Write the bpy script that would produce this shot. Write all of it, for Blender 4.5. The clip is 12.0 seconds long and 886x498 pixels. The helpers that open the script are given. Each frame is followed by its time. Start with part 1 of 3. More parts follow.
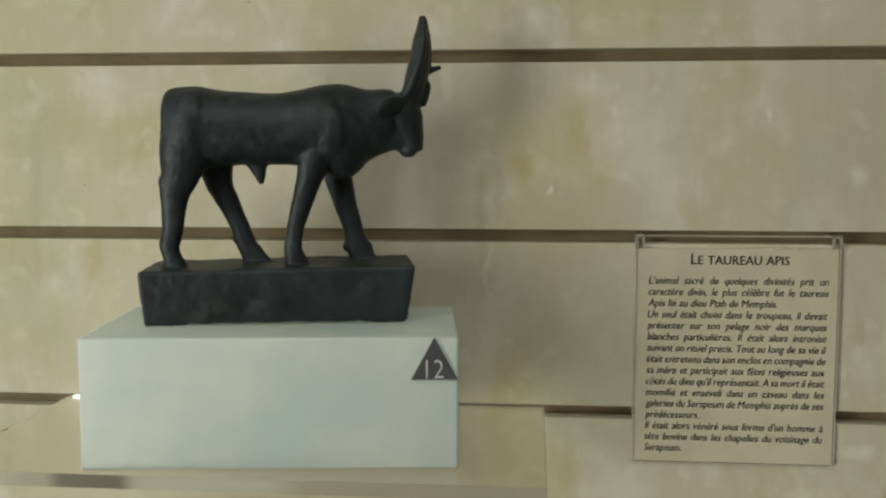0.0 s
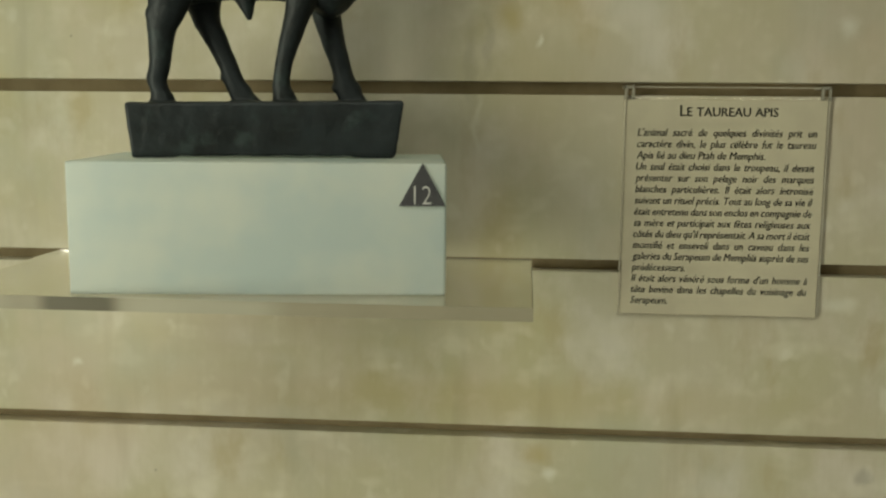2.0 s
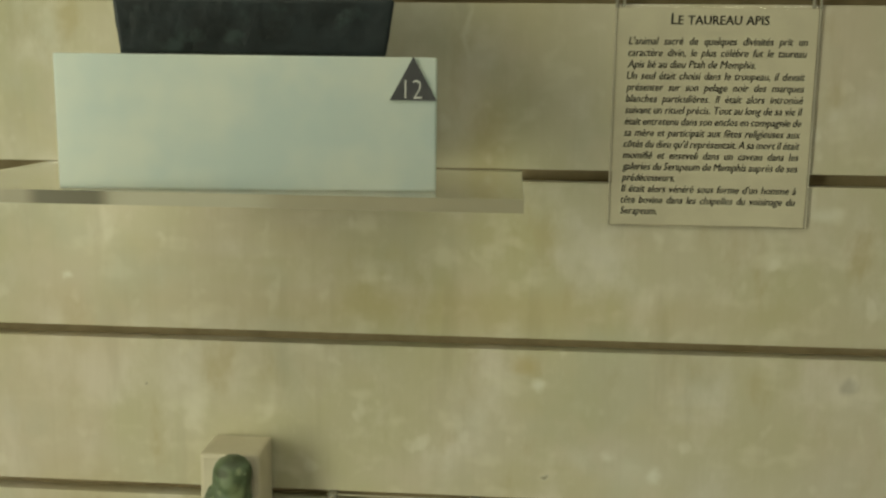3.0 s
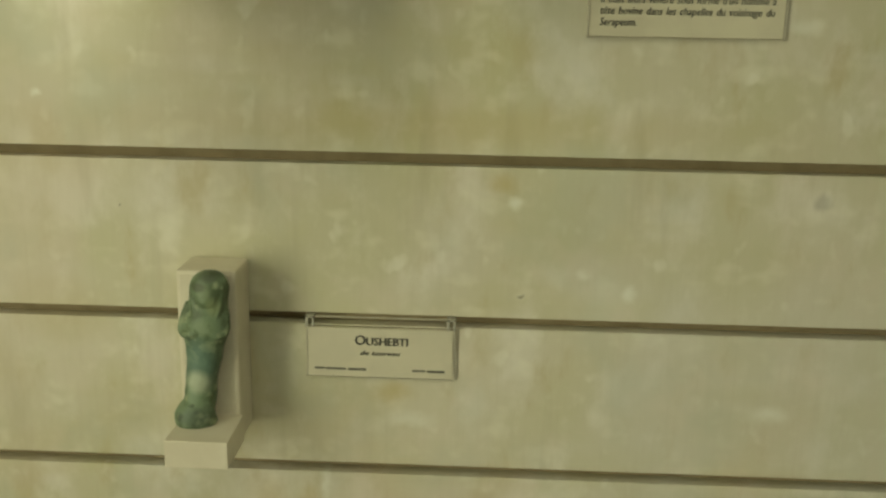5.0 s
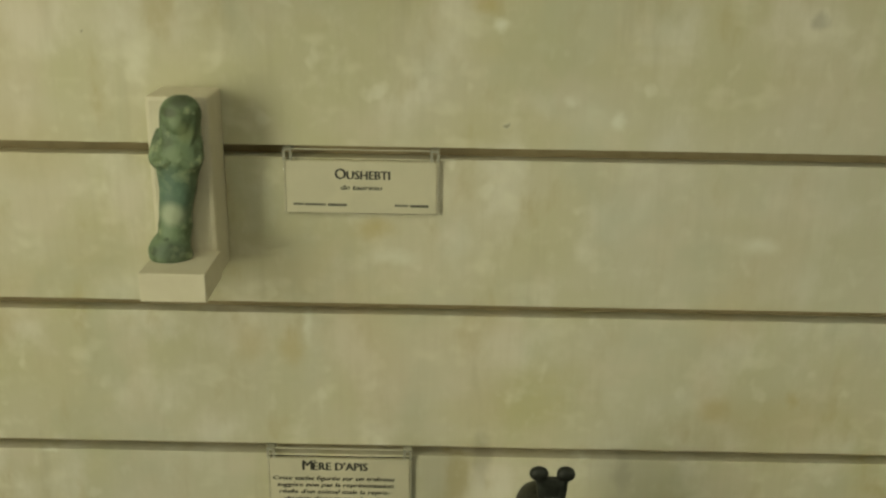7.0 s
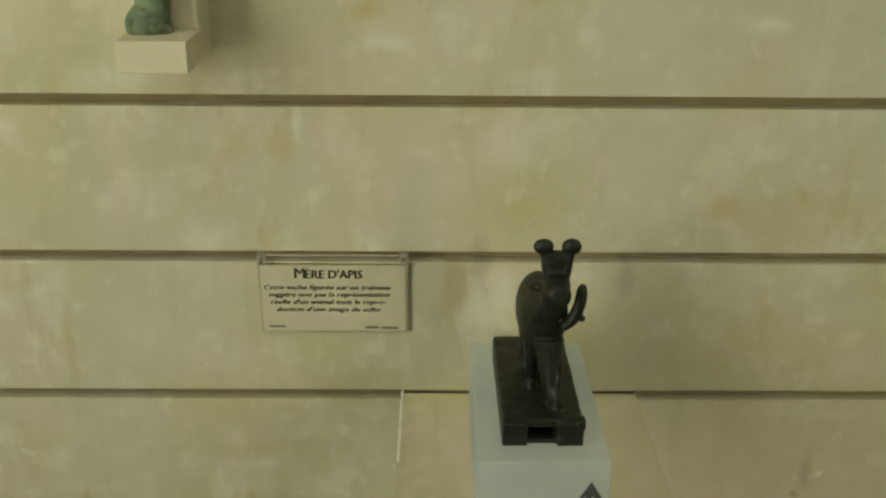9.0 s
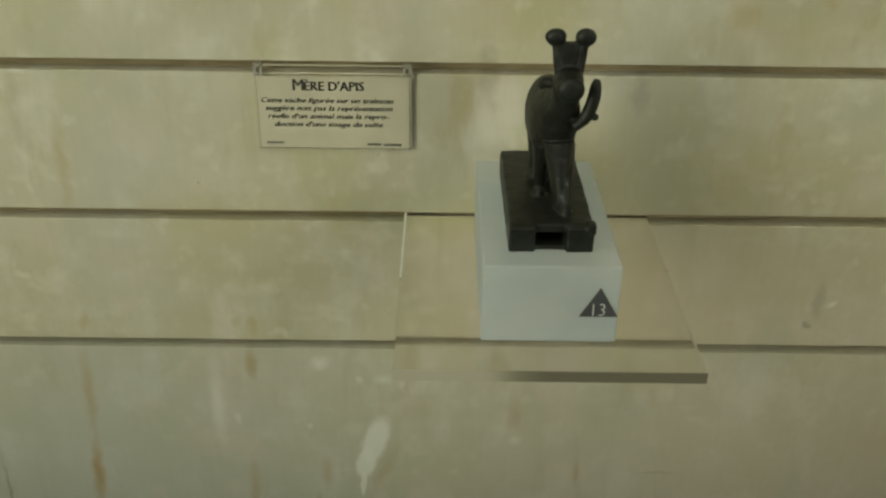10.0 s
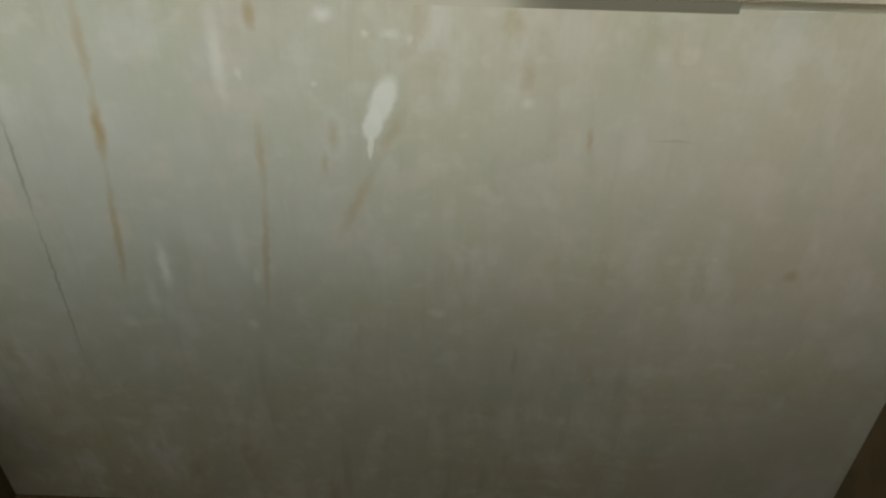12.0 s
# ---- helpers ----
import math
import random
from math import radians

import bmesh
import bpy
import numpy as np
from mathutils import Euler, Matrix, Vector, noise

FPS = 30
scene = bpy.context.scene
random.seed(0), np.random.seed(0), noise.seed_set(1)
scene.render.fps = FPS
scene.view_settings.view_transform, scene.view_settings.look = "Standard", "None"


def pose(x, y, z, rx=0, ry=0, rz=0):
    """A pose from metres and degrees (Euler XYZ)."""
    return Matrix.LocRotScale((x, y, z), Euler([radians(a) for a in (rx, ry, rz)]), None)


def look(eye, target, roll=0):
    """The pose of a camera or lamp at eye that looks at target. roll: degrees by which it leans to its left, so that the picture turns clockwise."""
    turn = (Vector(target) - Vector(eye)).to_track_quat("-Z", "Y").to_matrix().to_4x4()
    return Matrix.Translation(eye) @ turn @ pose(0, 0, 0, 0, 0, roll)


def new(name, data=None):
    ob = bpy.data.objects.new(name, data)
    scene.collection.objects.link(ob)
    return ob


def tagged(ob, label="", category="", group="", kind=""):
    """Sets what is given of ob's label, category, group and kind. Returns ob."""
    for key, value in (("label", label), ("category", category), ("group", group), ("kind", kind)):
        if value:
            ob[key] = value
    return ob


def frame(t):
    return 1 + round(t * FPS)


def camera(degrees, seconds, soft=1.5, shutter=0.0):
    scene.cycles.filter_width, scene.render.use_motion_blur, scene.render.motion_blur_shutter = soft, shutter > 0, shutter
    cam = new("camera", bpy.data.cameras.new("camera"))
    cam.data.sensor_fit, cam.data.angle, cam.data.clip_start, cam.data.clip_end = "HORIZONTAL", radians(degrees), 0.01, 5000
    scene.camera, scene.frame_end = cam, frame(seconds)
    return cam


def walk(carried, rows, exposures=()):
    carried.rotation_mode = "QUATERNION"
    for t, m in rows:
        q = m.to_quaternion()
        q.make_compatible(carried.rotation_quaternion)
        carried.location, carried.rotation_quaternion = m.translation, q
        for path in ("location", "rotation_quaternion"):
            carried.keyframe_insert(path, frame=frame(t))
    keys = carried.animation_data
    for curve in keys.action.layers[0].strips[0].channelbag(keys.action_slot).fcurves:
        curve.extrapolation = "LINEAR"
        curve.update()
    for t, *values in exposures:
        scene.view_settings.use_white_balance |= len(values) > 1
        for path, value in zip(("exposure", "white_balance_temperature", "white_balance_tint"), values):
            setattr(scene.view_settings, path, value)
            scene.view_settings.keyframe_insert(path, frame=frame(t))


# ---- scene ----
cam = camera(48.07, 12.0, soft=2.4)
# t, x, y, z, yaw to the left, pitch up, roll
PATH = [
    (0.0, 0.0439, -0.5584, 1.3956, 5.26, -5.43, 0.01),
    (0.5, 0.0451, -0.5580, 1.3900, 5.30, -6.25, 0.21),
    (1.0, 0.0456, -0.5598, 1.3755, 5.18, -6.77, 0.35),
    (1.5, 0.0458, -0.5635, 1.3558, 4.97, -7.24, 0.42),
    (2.0, 0.0459, -0.5654, 1.3387, 4.71, -8.09, 0.50),
    (2.5, 0.0457, -0.5698, 1.3232, 4.35, -9.07, 0.69),
    (3.0, 0.0463, -0.5711, 1.3051, 4.09, -9.81, 0.70),
    (5.0, 0.0437, -0.5804, 1.2425, 2.28, -14.14, 1.07),
    (5.5, 0.0380, -0.5785, 1.2332, 1.31, -15.84, 1.13),
    (6.0, 0.0321, -0.5710, 1.2206, 0.40, -17.39, 1.07),
    (6.5, 0.0336, -0.5731, 1.2060, 0.28, -18.42, 1.00),
    (8.5, 0.0387, -0.5724, 1.1218, 0.32, -21.03, 0.23),
    (9.0, 0.0306, -0.5773, 1.0950, -0.54, -22.53, 0.46),
    (9.5, 0.0311, -0.5791, 1.0668, -0.48, -25.33, 0.77),
    (10.0, 0.0320, -0.5747, 1.0405, -0.20, -28.63, 0.75),
    (10.5, 0.0324, -0.5731, 1.0211, 0.12, -32.21, 0.95),
    (11.0, 0.0329, -0.5711, 1.0088, 0.43, -36.06, 1.03),
    (11.5, 0.0330, -0.5721, 0.9968, 0.32, -40.00, 1.38),
    (12.0, 0.0415, -0.5694, 0.9842, 1.04, -44.69, 1.18),
]


def eye_pose(x, y, z, yaw, pitch, roll):
    a, b = radians(yaw), radians(pitch)
    return look((x, y, z), (x - math.sin(a) * math.cos(b), y + math.cos(a) * math.cos(b), z + math.sin(b)), roll)


# stops, kelvin and tint of the camera's own balance
EXPOSURES = [(0, -0.31, 6200, 17), (0.5, -0.33, 6580, 15), (1, -0.32, 6560, 13), (2.5, -0.44, 6950, 5), (5.5, -0.37, 7400, 0),
             (8.5, -0.37, 7400, 0), (9.5, -0.32, 6850, 3), (10, -0.29, 6530, 5), (10.5, -0.20, 6280, 8),
             (11, -0.16, 6080, 11), (11.5, 0.02, 5870, 15), (12, 0.28, 5740, 18)]
walk(cam, [(r[0], eye_pose(*r[1:])) for r in PATH], EXPOSURES)

# ---- light ----
world = bpy.data.worlds.new("room_air")
world.use_nodes = True
world.node_tree.nodes["Background"].inputs["Color"].default_value = (1.0, 0.985, 0.84, 1)
world.node_tree.nodes["Background"].inputs["Strength"].default_value = 0.09
scene.world = world


def lamp(name, eye, target, size, watts, colour, spread=180, tall=0.0):
    data = bpy.data.lights.new(name, "AREA")
    data.shape, data.size, data.energy, data.color = "RECTANGLE" if tall else "DISK", size, watts, colour
    if tall:
        data.size_y = tall
    data.spread = radians(spread)
    ob = new(name, data)
    ob.matrix_basis = look(eye, target)
    return ob


lamp("unseen_lamp", (-0.92, -1.00, 1.24), (-0.05, 0.0, 1.18), 0.42, 5.8, (0.965, 0.985, 0.80), 120, 1.1)
lamp("unseen_lamp", (0.95, -1.10, 1.12), (0.22, 0.0, 0.81), 0.40, 0.36, (0.965, 0.985, 0.82), 46)
# added fill that lightens the bull's cast shadow on the wall
lamp("unseen_lamp", (0.42, -1.25, 2.20), (0.02, 0.0, 1.33), 0.50, 0.14, (0.965, 0.985, 0.82), 34)
lamp("ceiling_light", (-0.35, -1.15, 2.66), (-0.35, -0.95, 0.0), 1.5, 12.5, (0.965, 0.985, 0.82))

# ---- materials ----
def nodes_of(name):
    m = bpy.data.materials.new(name)
    m.use_nodes = True
    nt = m.node_tree
    return m, nt, nt.nodes["Principled BSDF"]


def add(nt, kind, **kw):
    n = nt.nodes.new(kind)
    for k, v in kw.items():
        setattr(n, k, v)
    return n


def noise_fac(nt, vec, scale, detail=4.0, rough=0.55):
    n = add(nt, "ShaderNodeTexNoise")
    n.inputs["Scale"].default_value = scale
    n.inputs["Detail"].default_value = detail
    n.inputs["Roughness"].default_value = rough
    nt.links.new(vec, n.inputs["Vector"])
    return n.outputs["Fac"]


def ramp(nt, fac, lo, hi):
    r = add(nt, "ShaderNodeMapRange", interpolation_type="SMOOTHSTEP")
    r.inputs["From Min"].default_value, r.inputs["From Max"].default_value = lo, hi
    nt.links.new(fac, r.inputs["Value"])
    return r.outputs["Result"]


def mixed(nt, fac, a, b):
    m = add(nt, "ShaderNodeMix", data_type="RGBA")
    if isinstance(fac, (int, float)):
        m.inputs[0].default_value = fac
    else:
        nt.links.new(fac, m.inputs[0])
    for sock, v in ((m.inputs[6], a), (m.inputs[7], b)):
        if isinstance(v, tuple):
            sock.default_value = (*v, 1)
        else:
            nt.links.new(v, sock)
    return m.outputs[2]


def times(nt, a, b):
    m = add(nt, "ShaderNodeMath", operation="MULTIPLY")
    nt.links.new(a, m.inputs[0])
    if isinstance(b, (int, float)):
        m.inputs[1].default_value = b
    else:
        nt.links.new(b, m.inputs[1])
    return m.outputs[0]


def bump(nt, bsdf, fac, strength, distance):
    b = add(nt, "ShaderNodeBump")
    b.inputs["Strength"].default_value, b.inputs["Distance"].default_value = strength, distance
    nt.links.new(fac, b.inputs["Height"])
    nt.links.new(b.outputs["Normal"], bsdf.inputs["Normal"])


def object_coords(nt, scale=(1, 1, 1)):
    c = add(nt, "ShaderNodeTexCoord")
    m = add(nt, "ShaderNodeMapping")
    m.inputs["Scale"].default_value = scale
    nt.links.new(c.outputs["Object"], m.inputs["Vector"])
    return m.outputs["Vector"]


def spot(nt, vec, x, z, rx, rz, soft=0.5, lean=0.0):
    """A mark's mask: 1 in the middle, 0 outside an ellipse on the panel that leans by an angle."""
    v = add(nt, "ShaderNodeMapping", vector_type="TEXTURE")
    v.inputs["Location"].default_value = (x, 0, z)
    v.inputs["Rotation"].default_value = (0, lean, 0)
    v.inputs["Scale"].default_value = (rx, 1000, rz)
    nt.links.new(vec, v.inputs["Vector"])
    d = add(nt, "ShaderNodeVectorMath", operation="LENGTH")
    nt.links.new(v.outputs[0], d.inputs[0])
    return ramp(nt, d.outputs["Value"], 1.0, soft)


def streak(points, rx, strength):
    """A run of stain along a broken line of (x, z): one slanting ellipse a stretch."""
    return [((xa + xb) / 2, (za + zb) / 2, rx, 0.66 * math.hypot(xb - xa, zb - za), strength, math.atan2(xb - xa, zb - za))
            for (xa, za), (xb, zb) in zip(points, points[1:])]


# marks of the pale slats: x, z, half width, half height, strength
WHITE_MARKS = [
    (0.052, 1.377, 0.0018, 0.0045, 0.7), (0.1706, 1.419, 0.0018, 0.005, 0.6), (0.219, 1.384, 0.007, 0.008, 0.55),
    (0.063, 1.125, 0.007, 0.006, 0.7), (0.134, 1.071, 0.005, 0.008, 0.65), (0.106, 1.083, 0.006, 0.005, 0.45),
    (-0.222, 1.185, 0.004, 0.004, 0.6), (0.224, 0.995, 0.016, 0.008, 0.5), (0.299, 0.6875, 0.004, 0.0022, 0.7),
    (0.222, 1.231, 0.012, 0.006, 0.45), (0.222, 1.288, 0.007, 0.006, 0.3), (0.088, 1.419, 0.003, 0.006, 0.35),
    (0.000, 0.985, 0.022, 0.006, 0.4), (-0.052, 0.94, 0.004, 0.018, 0.45), (0.1253, 0.8466, 0.006, 0.0025, 0.5),
    (-0.2256, 0.8450, 0.008, 0.002, 0.5), (0.018, 1.330, 0.003, 0.022, 0.35), (0.120, 1.067, 0.03, 0.02, 0.22),
]
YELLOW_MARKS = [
    (0.208, 0.884, 0.016, 0.014, 0.5), (-0.0626, 0.922, 0.012, 0.018, 0.45), (-0.010, 1.003, 0.018, 0.012, 0.55),
    (0.036, 1.390, 0.012, 0.012, 0.45), (-0.09, 0.928, 0.018, 0.022, 0.4), (0.055, 1.137, 0.014, 0.010, 0.5),
    (0.03, 1.27, 0.02, 0.04, 0.35), (0.258, 0.892, 0.007, 0.009, 0.45), (-0.207, 0.785, 0.006, 0.05, 0.4),
    (-0.0965, 0.665, 0.006, 0.012, 0.5), (0.0, 1.171, 0.32, 0.020, 0.28), (-0.212, 0.668, 0.006, 0.012, 0.5),
    (0.25, 0.875, 0.10, 0.03, 0.22), (0.055, 1.365, 0.065, 0.075, 0.25), (0.30, 1.20, 0.06, 0.02, 0.35), (-0.22, 1.05, 0.05, 0.03, 0.3),
]
# (0.060, 0.848) and (0.153, 0.836) paint the cow's faint cast shadows
DARK_AND_SHADOW_MARKS = [
    (0.243, 1.131, 0.007, 0.008, 0.4), (0.0677, 1.0687, 0.0022, 0.0014, 0.7), (0.284, 0.670, 0.004, 0.004, 0.5),
    (0.289, 0.69, 0.007, 0.02, 0.3), (0.060, 0.848, 0.009, 0.03, 0.3), (0.153, 0.836, 0.008, 0.022, 0.25),
    (-0.176, 1.1173, 0.0012, 0.0008, 0.7), (-0.117, 1.48, 0.0015, 0.001, 0.7), (0.0137, 1.36, 0.005, 0.035, 0.2),
    (0.024, 1.375, 0.004, 0.025, 0.18), (-0.123, 0.773, 0.0011, 0.0014, 0.7), (-0.008, 0.792, 0.001, 0.001, 0.7), (-0.2164, 1.3778, 0.001, 0.001, 0.6),
]
# the same of the large lower board: a long flake of lost varnish, runs of brown, one slanting scratch
LOWER_WHITE = streak([(-0.0085, 0.5820), (-0.0190, 0.5480)], 0.0098, 0.85) + streak([(-0.0190, 0.5560), (-0.0236, 0.5330)], 0.0068, 0.85) + streak([(-0.0232, 0.5330), (-0.0238, 0.5140)], 0.0024, 0.75) + [
    (-0.0514, 0.6341, 0.0085, 0.0075, 0.65), (-0.0241, 0.62, 0.004, 0.004, 0.5), (-0.0071, 0.6206, 0.008, 0.005, 0.5), (0.006, 0.6167, 0.003, 0.006, 0.4),
    (-0.1265, 0.60, 0.007, 0.05, 0.45), (-0.2004, 0.390, 0.006, 0.035, 0.6), (-0.2166, 0.3555, 0.006, 0.03, 0.3), (-0.2415, 0.3175, 0.012, 0.008, 0.35),
    (-0.133, 0.42, 0.008, 0.04, 0.22), (-0.1239, 0.381, 0.004, 0.012, 0.35), (-0.1336, 0.3193, 0.006, 0.008, 0.35), (0.0279, 0.3426, 0.010, 0.008, 0.35),
    (0.089, 0.5665, 0.006, 0.006, 0.45), (-0.1137, 0.585, 0.003, 0.006, 0.4), (-0.0613, 0.5786, 0.003, 0.003, 0.4), (0.25, 0.419, 0.003, 0.004, 0.3),
]
LOWER_BROWN = (streak([(-0.2165, 0.646), (-0.2195, 0.565)], 0.0062, 0.5) + streak([(-0.2198, 0.565), (-0.2250, 0.500)], 0.0068, 0.85)
               + streak([(-0.2250, 0.500), (-0.2390, 0.350)], 0.0050, 0.6) + streak([(-0.1050, 0.548), (-0.1065, 0.480)], 0.0052, 0.45)
               + streak([(-0.1065, 0.480), (-0.1200, 0.335)], 0.0048, 0.5) + streak([(0.0030, 0.562), (-0.0200, 0.507)], 0.0075, 0.35)
               + streak([(-0.0200, 0.507), (-0.0510, 0.430)], 0.0080, 0.4)) + [
    (-0.1000, 0.632, 0.006, 0.018, 0.65), (-0.0503, 0.533, 0.006, 0.022, 0.4), (-0.0584, 0.506, 0.004, 0.014, 0.4), (0.1363, 0.5357, 0.004, 0.016, 0.5),
    (0.087, 0.590, 0.008, 0.022, 0.35), (0.3156, 0.4024, 0.010, 0.012, 0.6), (0.012, 0.60, 0.03, 0.02, 0.2),
]
LOWER_DARK = streak([(-0.2922, 0.545), (-0.2943, 0.444), (-0.2968, 0.270)], 0.0020, 0.5) + [(0.0977, 0.281, 0.004, 0.03, 0.2), (0.195, 0.538, 0.02, 0.002, 0.25), (-0.185, 0.40, 0.012, 0.05, 0.12)]


def pale_panel(name, blotches, specks, waver, marks, tints=(), squat=1.0, stain=(0.45, 0.345, 0.12)):
    """Pale varnished board: blotches scales its mottling, waver (metres) how uneven the marks' rims are,
    squat below 1 draws the mottling out along the board's height."""
    m, nt, b = nodes_of(name)
    white, yellow, dark = marks
    p = object_coords(nt)
    # a little waver, so that marks have uneven rims
    wob = add(nt, "ShaderNodeTexNoise")
    wob.inputs["Scale"].default_value = 75
    wob.inputs["Detail"].default_value = 3
    nt.links.new(p, wob.inputs["Vector"])
    off = add(nt, "ShaderNodeVectorMath", operation="MULTIPLY_ADD")
    off.inputs[1].default_value = (waver,) * 3
    nt.links.new(wob.outputs["Color"], off.inputs[0])
    shift = add(nt, "ShaderNodeVectorMath", operation="ADD")
    shift.inputs[1].default_value = (-waver / 2,) * 3
    nt.links.new(p, shift.inputs[0])
    nt.links.new(shift.outputs[0], off.inputs[2])
    q = off.outputs[0]
    col = mixed(nt, ramp(nt, noise_fac(nt, object_coords(nt, (1, 1, 0.8 * squat)), 9, 5), 0.35, 0.68), (0.60, 0.55, 0.42), (0.53, 0.50, 0.32))
    col = mixed(nt, times(nt, ramp(nt, noise_fac(nt, object_coords(nt, (1, 1, 0.7 * squat)), 22, 5), 0.48, 0.70), 0.65 * blotches), col, (0.72, 0.675, 0.575))
    col = mixed(nt, times(nt, ramp(nt, noise_fac(nt, object_coords(nt, (1, 1, 0.45 * squat)), 34, 4), 0.55, 0.74), 0.55 * blotches), col, (0.47, 0.395, 0.21))
    col = mixed(nt, times(nt, ramp(nt, noise_fac(nt, object_coords(nt, (0.35, 1, 1.6 * squat)), 7, 4), 0.50, 0.70), 0.55 * blotches), col, (0.50, 0.45, 0.235))
    col = mixed(nt, times(nt, ramp(nt, noise_fac(nt, object_coords(nt, (1.0, 1, 1.3 * squat)), 38, 2), 0.52, 0.74), 0.35 * blotches), col, (0.77, 0.73, 0.59))
    col = mixed(nt, times(nt, ramp(nt, noise_fac(nt, object_coords(nt, (1.0, 1, 0.7 * squat)), 95, 3), 0.54, 0.72), 0.14 * blotches), col, (0.74, 0.70, 0.58))
    col = mixed(nt, times(nt, ramp(nt, noise_fac(nt, object_coords(nt, (1.0, 1, 0.8 * squat)), 58, 2, 0.4), 0.63, 0.75), specks), col, (0.82, 0.79, 0.68))
    col = mixed(nt, times(nt, ramp(nt, noise_fac(nt, object_coords(nt, (1.4, 1, 0.25 * squat)), 30, 3, 0.5), 0.57, 0.75), 0.4 * blotches), col, (0.43, 0.385, 0.25))
    col = mixed(nt, times(nt, ramp(nt, noise_fac(nt, object_coords(nt, (0.8, 1, 0.5 * squat)), 5.2, 3), 0.50, 0.66), 0.5), col, (0.57, 0.545, 0.46))
    col = mixed(nt, times(nt, ramp(nt, noise_fac(nt, object_coords(nt, (0.9, 1, 0.6 * squat)), 6.3, 3), 0.52, 0.66), 0.45), col, (0.60, 0.50, 0.375))
    for x, z, rx, rz, k, tint in tints:
        col = mixed(nt, times(nt, spot(nt, p, x, z, rx, rz, 0.0), k), col, tint)
    col = mixed(nt, times(nt, ramp(nt, noise_fac(nt, object_coords(nt, (1, 1, 0.8)), 14, 3), 0.50, 0.68), 0.32), col, (0.44, 0.455, 0.35))
    col = mixed(nt, times(nt, ramp(nt, noise_fac(nt, object_coords(nt, (1.1, 1, 0.9)), 19, 3), 0.52, 0.70), 0.38), col, (0.66, 0.58, 0.47))
    grain = noise_fac(nt, object_coords(nt, (260, 260, 16)), 1.0, 5, 0.6)
    col = mixed(nt, times(nt, ramp(nt, grain, 0.45, 0.8), 0.10), col, (0.40, 0.33, 0.21))
    for x, z, rx, rz, s, *lean in yellow:
        col = mixed(nt, times(nt, spot(nt, q, x, z, rx, rz, 0.1, *lean), s), col, stain)
    for x, z, rx, rz, s, *lean in white:
        col = mixed(nt, times(nt, spot(nt, q, x, z, rx * 1.2, rz * 1.2, 0.55 if s > 0.7 else 0.0, *lean), s), col, (0.80, 0.79, 0.70))
    for x, z, rx, rz, s, *lean in dark:
        col = mixed(nt, times(nt, spot(nt, q, x, z, rx, rz, 0.2, *lean), s), col, (0.21, 0.185, 0.13))
    nt.links.new(col, b.inputs["Base Color"])
    b.inputs["Roughness"].default_value = 0.55
    b.inputs["Specular IOR Level"].default_value = 0.3
    bump(nt, b, grain, 0.06, 0.0005)
    return m


def mottled(name, a, b_col, scale, rough=0.6, metal=0.0, bump_d=0.0004, spec=0.5, third=None, third_scale=40.0):
    m, nt, b = nodes_of(name)
    p = object_coords(nt)
    f = noise_fac(nt, p, scale, 6)
    col = mixed(nt, ramp(nt, f, 0.35, 0.68), a, b_col)
    if third:
        col = mixed(nt, times(nt, ramp(nt, noise_fac(nt, p, third_scale, 4), 0.52, 0.72), 0.8), col, third)
    nt.links.new(col, b.inputs["Base Color"])
    b.inputs["Roughness"].default_value, b.inputs["Metallic"].default_value = rough, metal
    b.inputs["Specular IOR Level"].default_value = spec
    bump(nt, b, noise_fac(nt, p, scale * 6, 4), 0.35, bump_d)
    return m


def sawn_edge():
    """The shelves' matt sawn front edges; light they pick up is painted as pale and dark stretches."""
    m, nt, b = nodes_of("sawn_acrylic_edge")
    p = object_coords(nt)
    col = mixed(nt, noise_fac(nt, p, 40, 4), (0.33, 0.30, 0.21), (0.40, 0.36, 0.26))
    # brightening under the block and fading along the edge, put into the colour
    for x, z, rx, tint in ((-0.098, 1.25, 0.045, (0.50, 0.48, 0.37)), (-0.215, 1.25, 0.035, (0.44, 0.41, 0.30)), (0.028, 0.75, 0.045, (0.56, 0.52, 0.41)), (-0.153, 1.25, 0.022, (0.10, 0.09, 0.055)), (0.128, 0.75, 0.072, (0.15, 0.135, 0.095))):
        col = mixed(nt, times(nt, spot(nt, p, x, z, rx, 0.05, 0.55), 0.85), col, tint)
    nt.links.new(col, b.inputs["Base Color"])
    b.inputs["Roughness"].default_value = 0.45
    bump(nt, b, noise_fac(nt, p, 700, 3), 0.1, 0.0002)
    return m


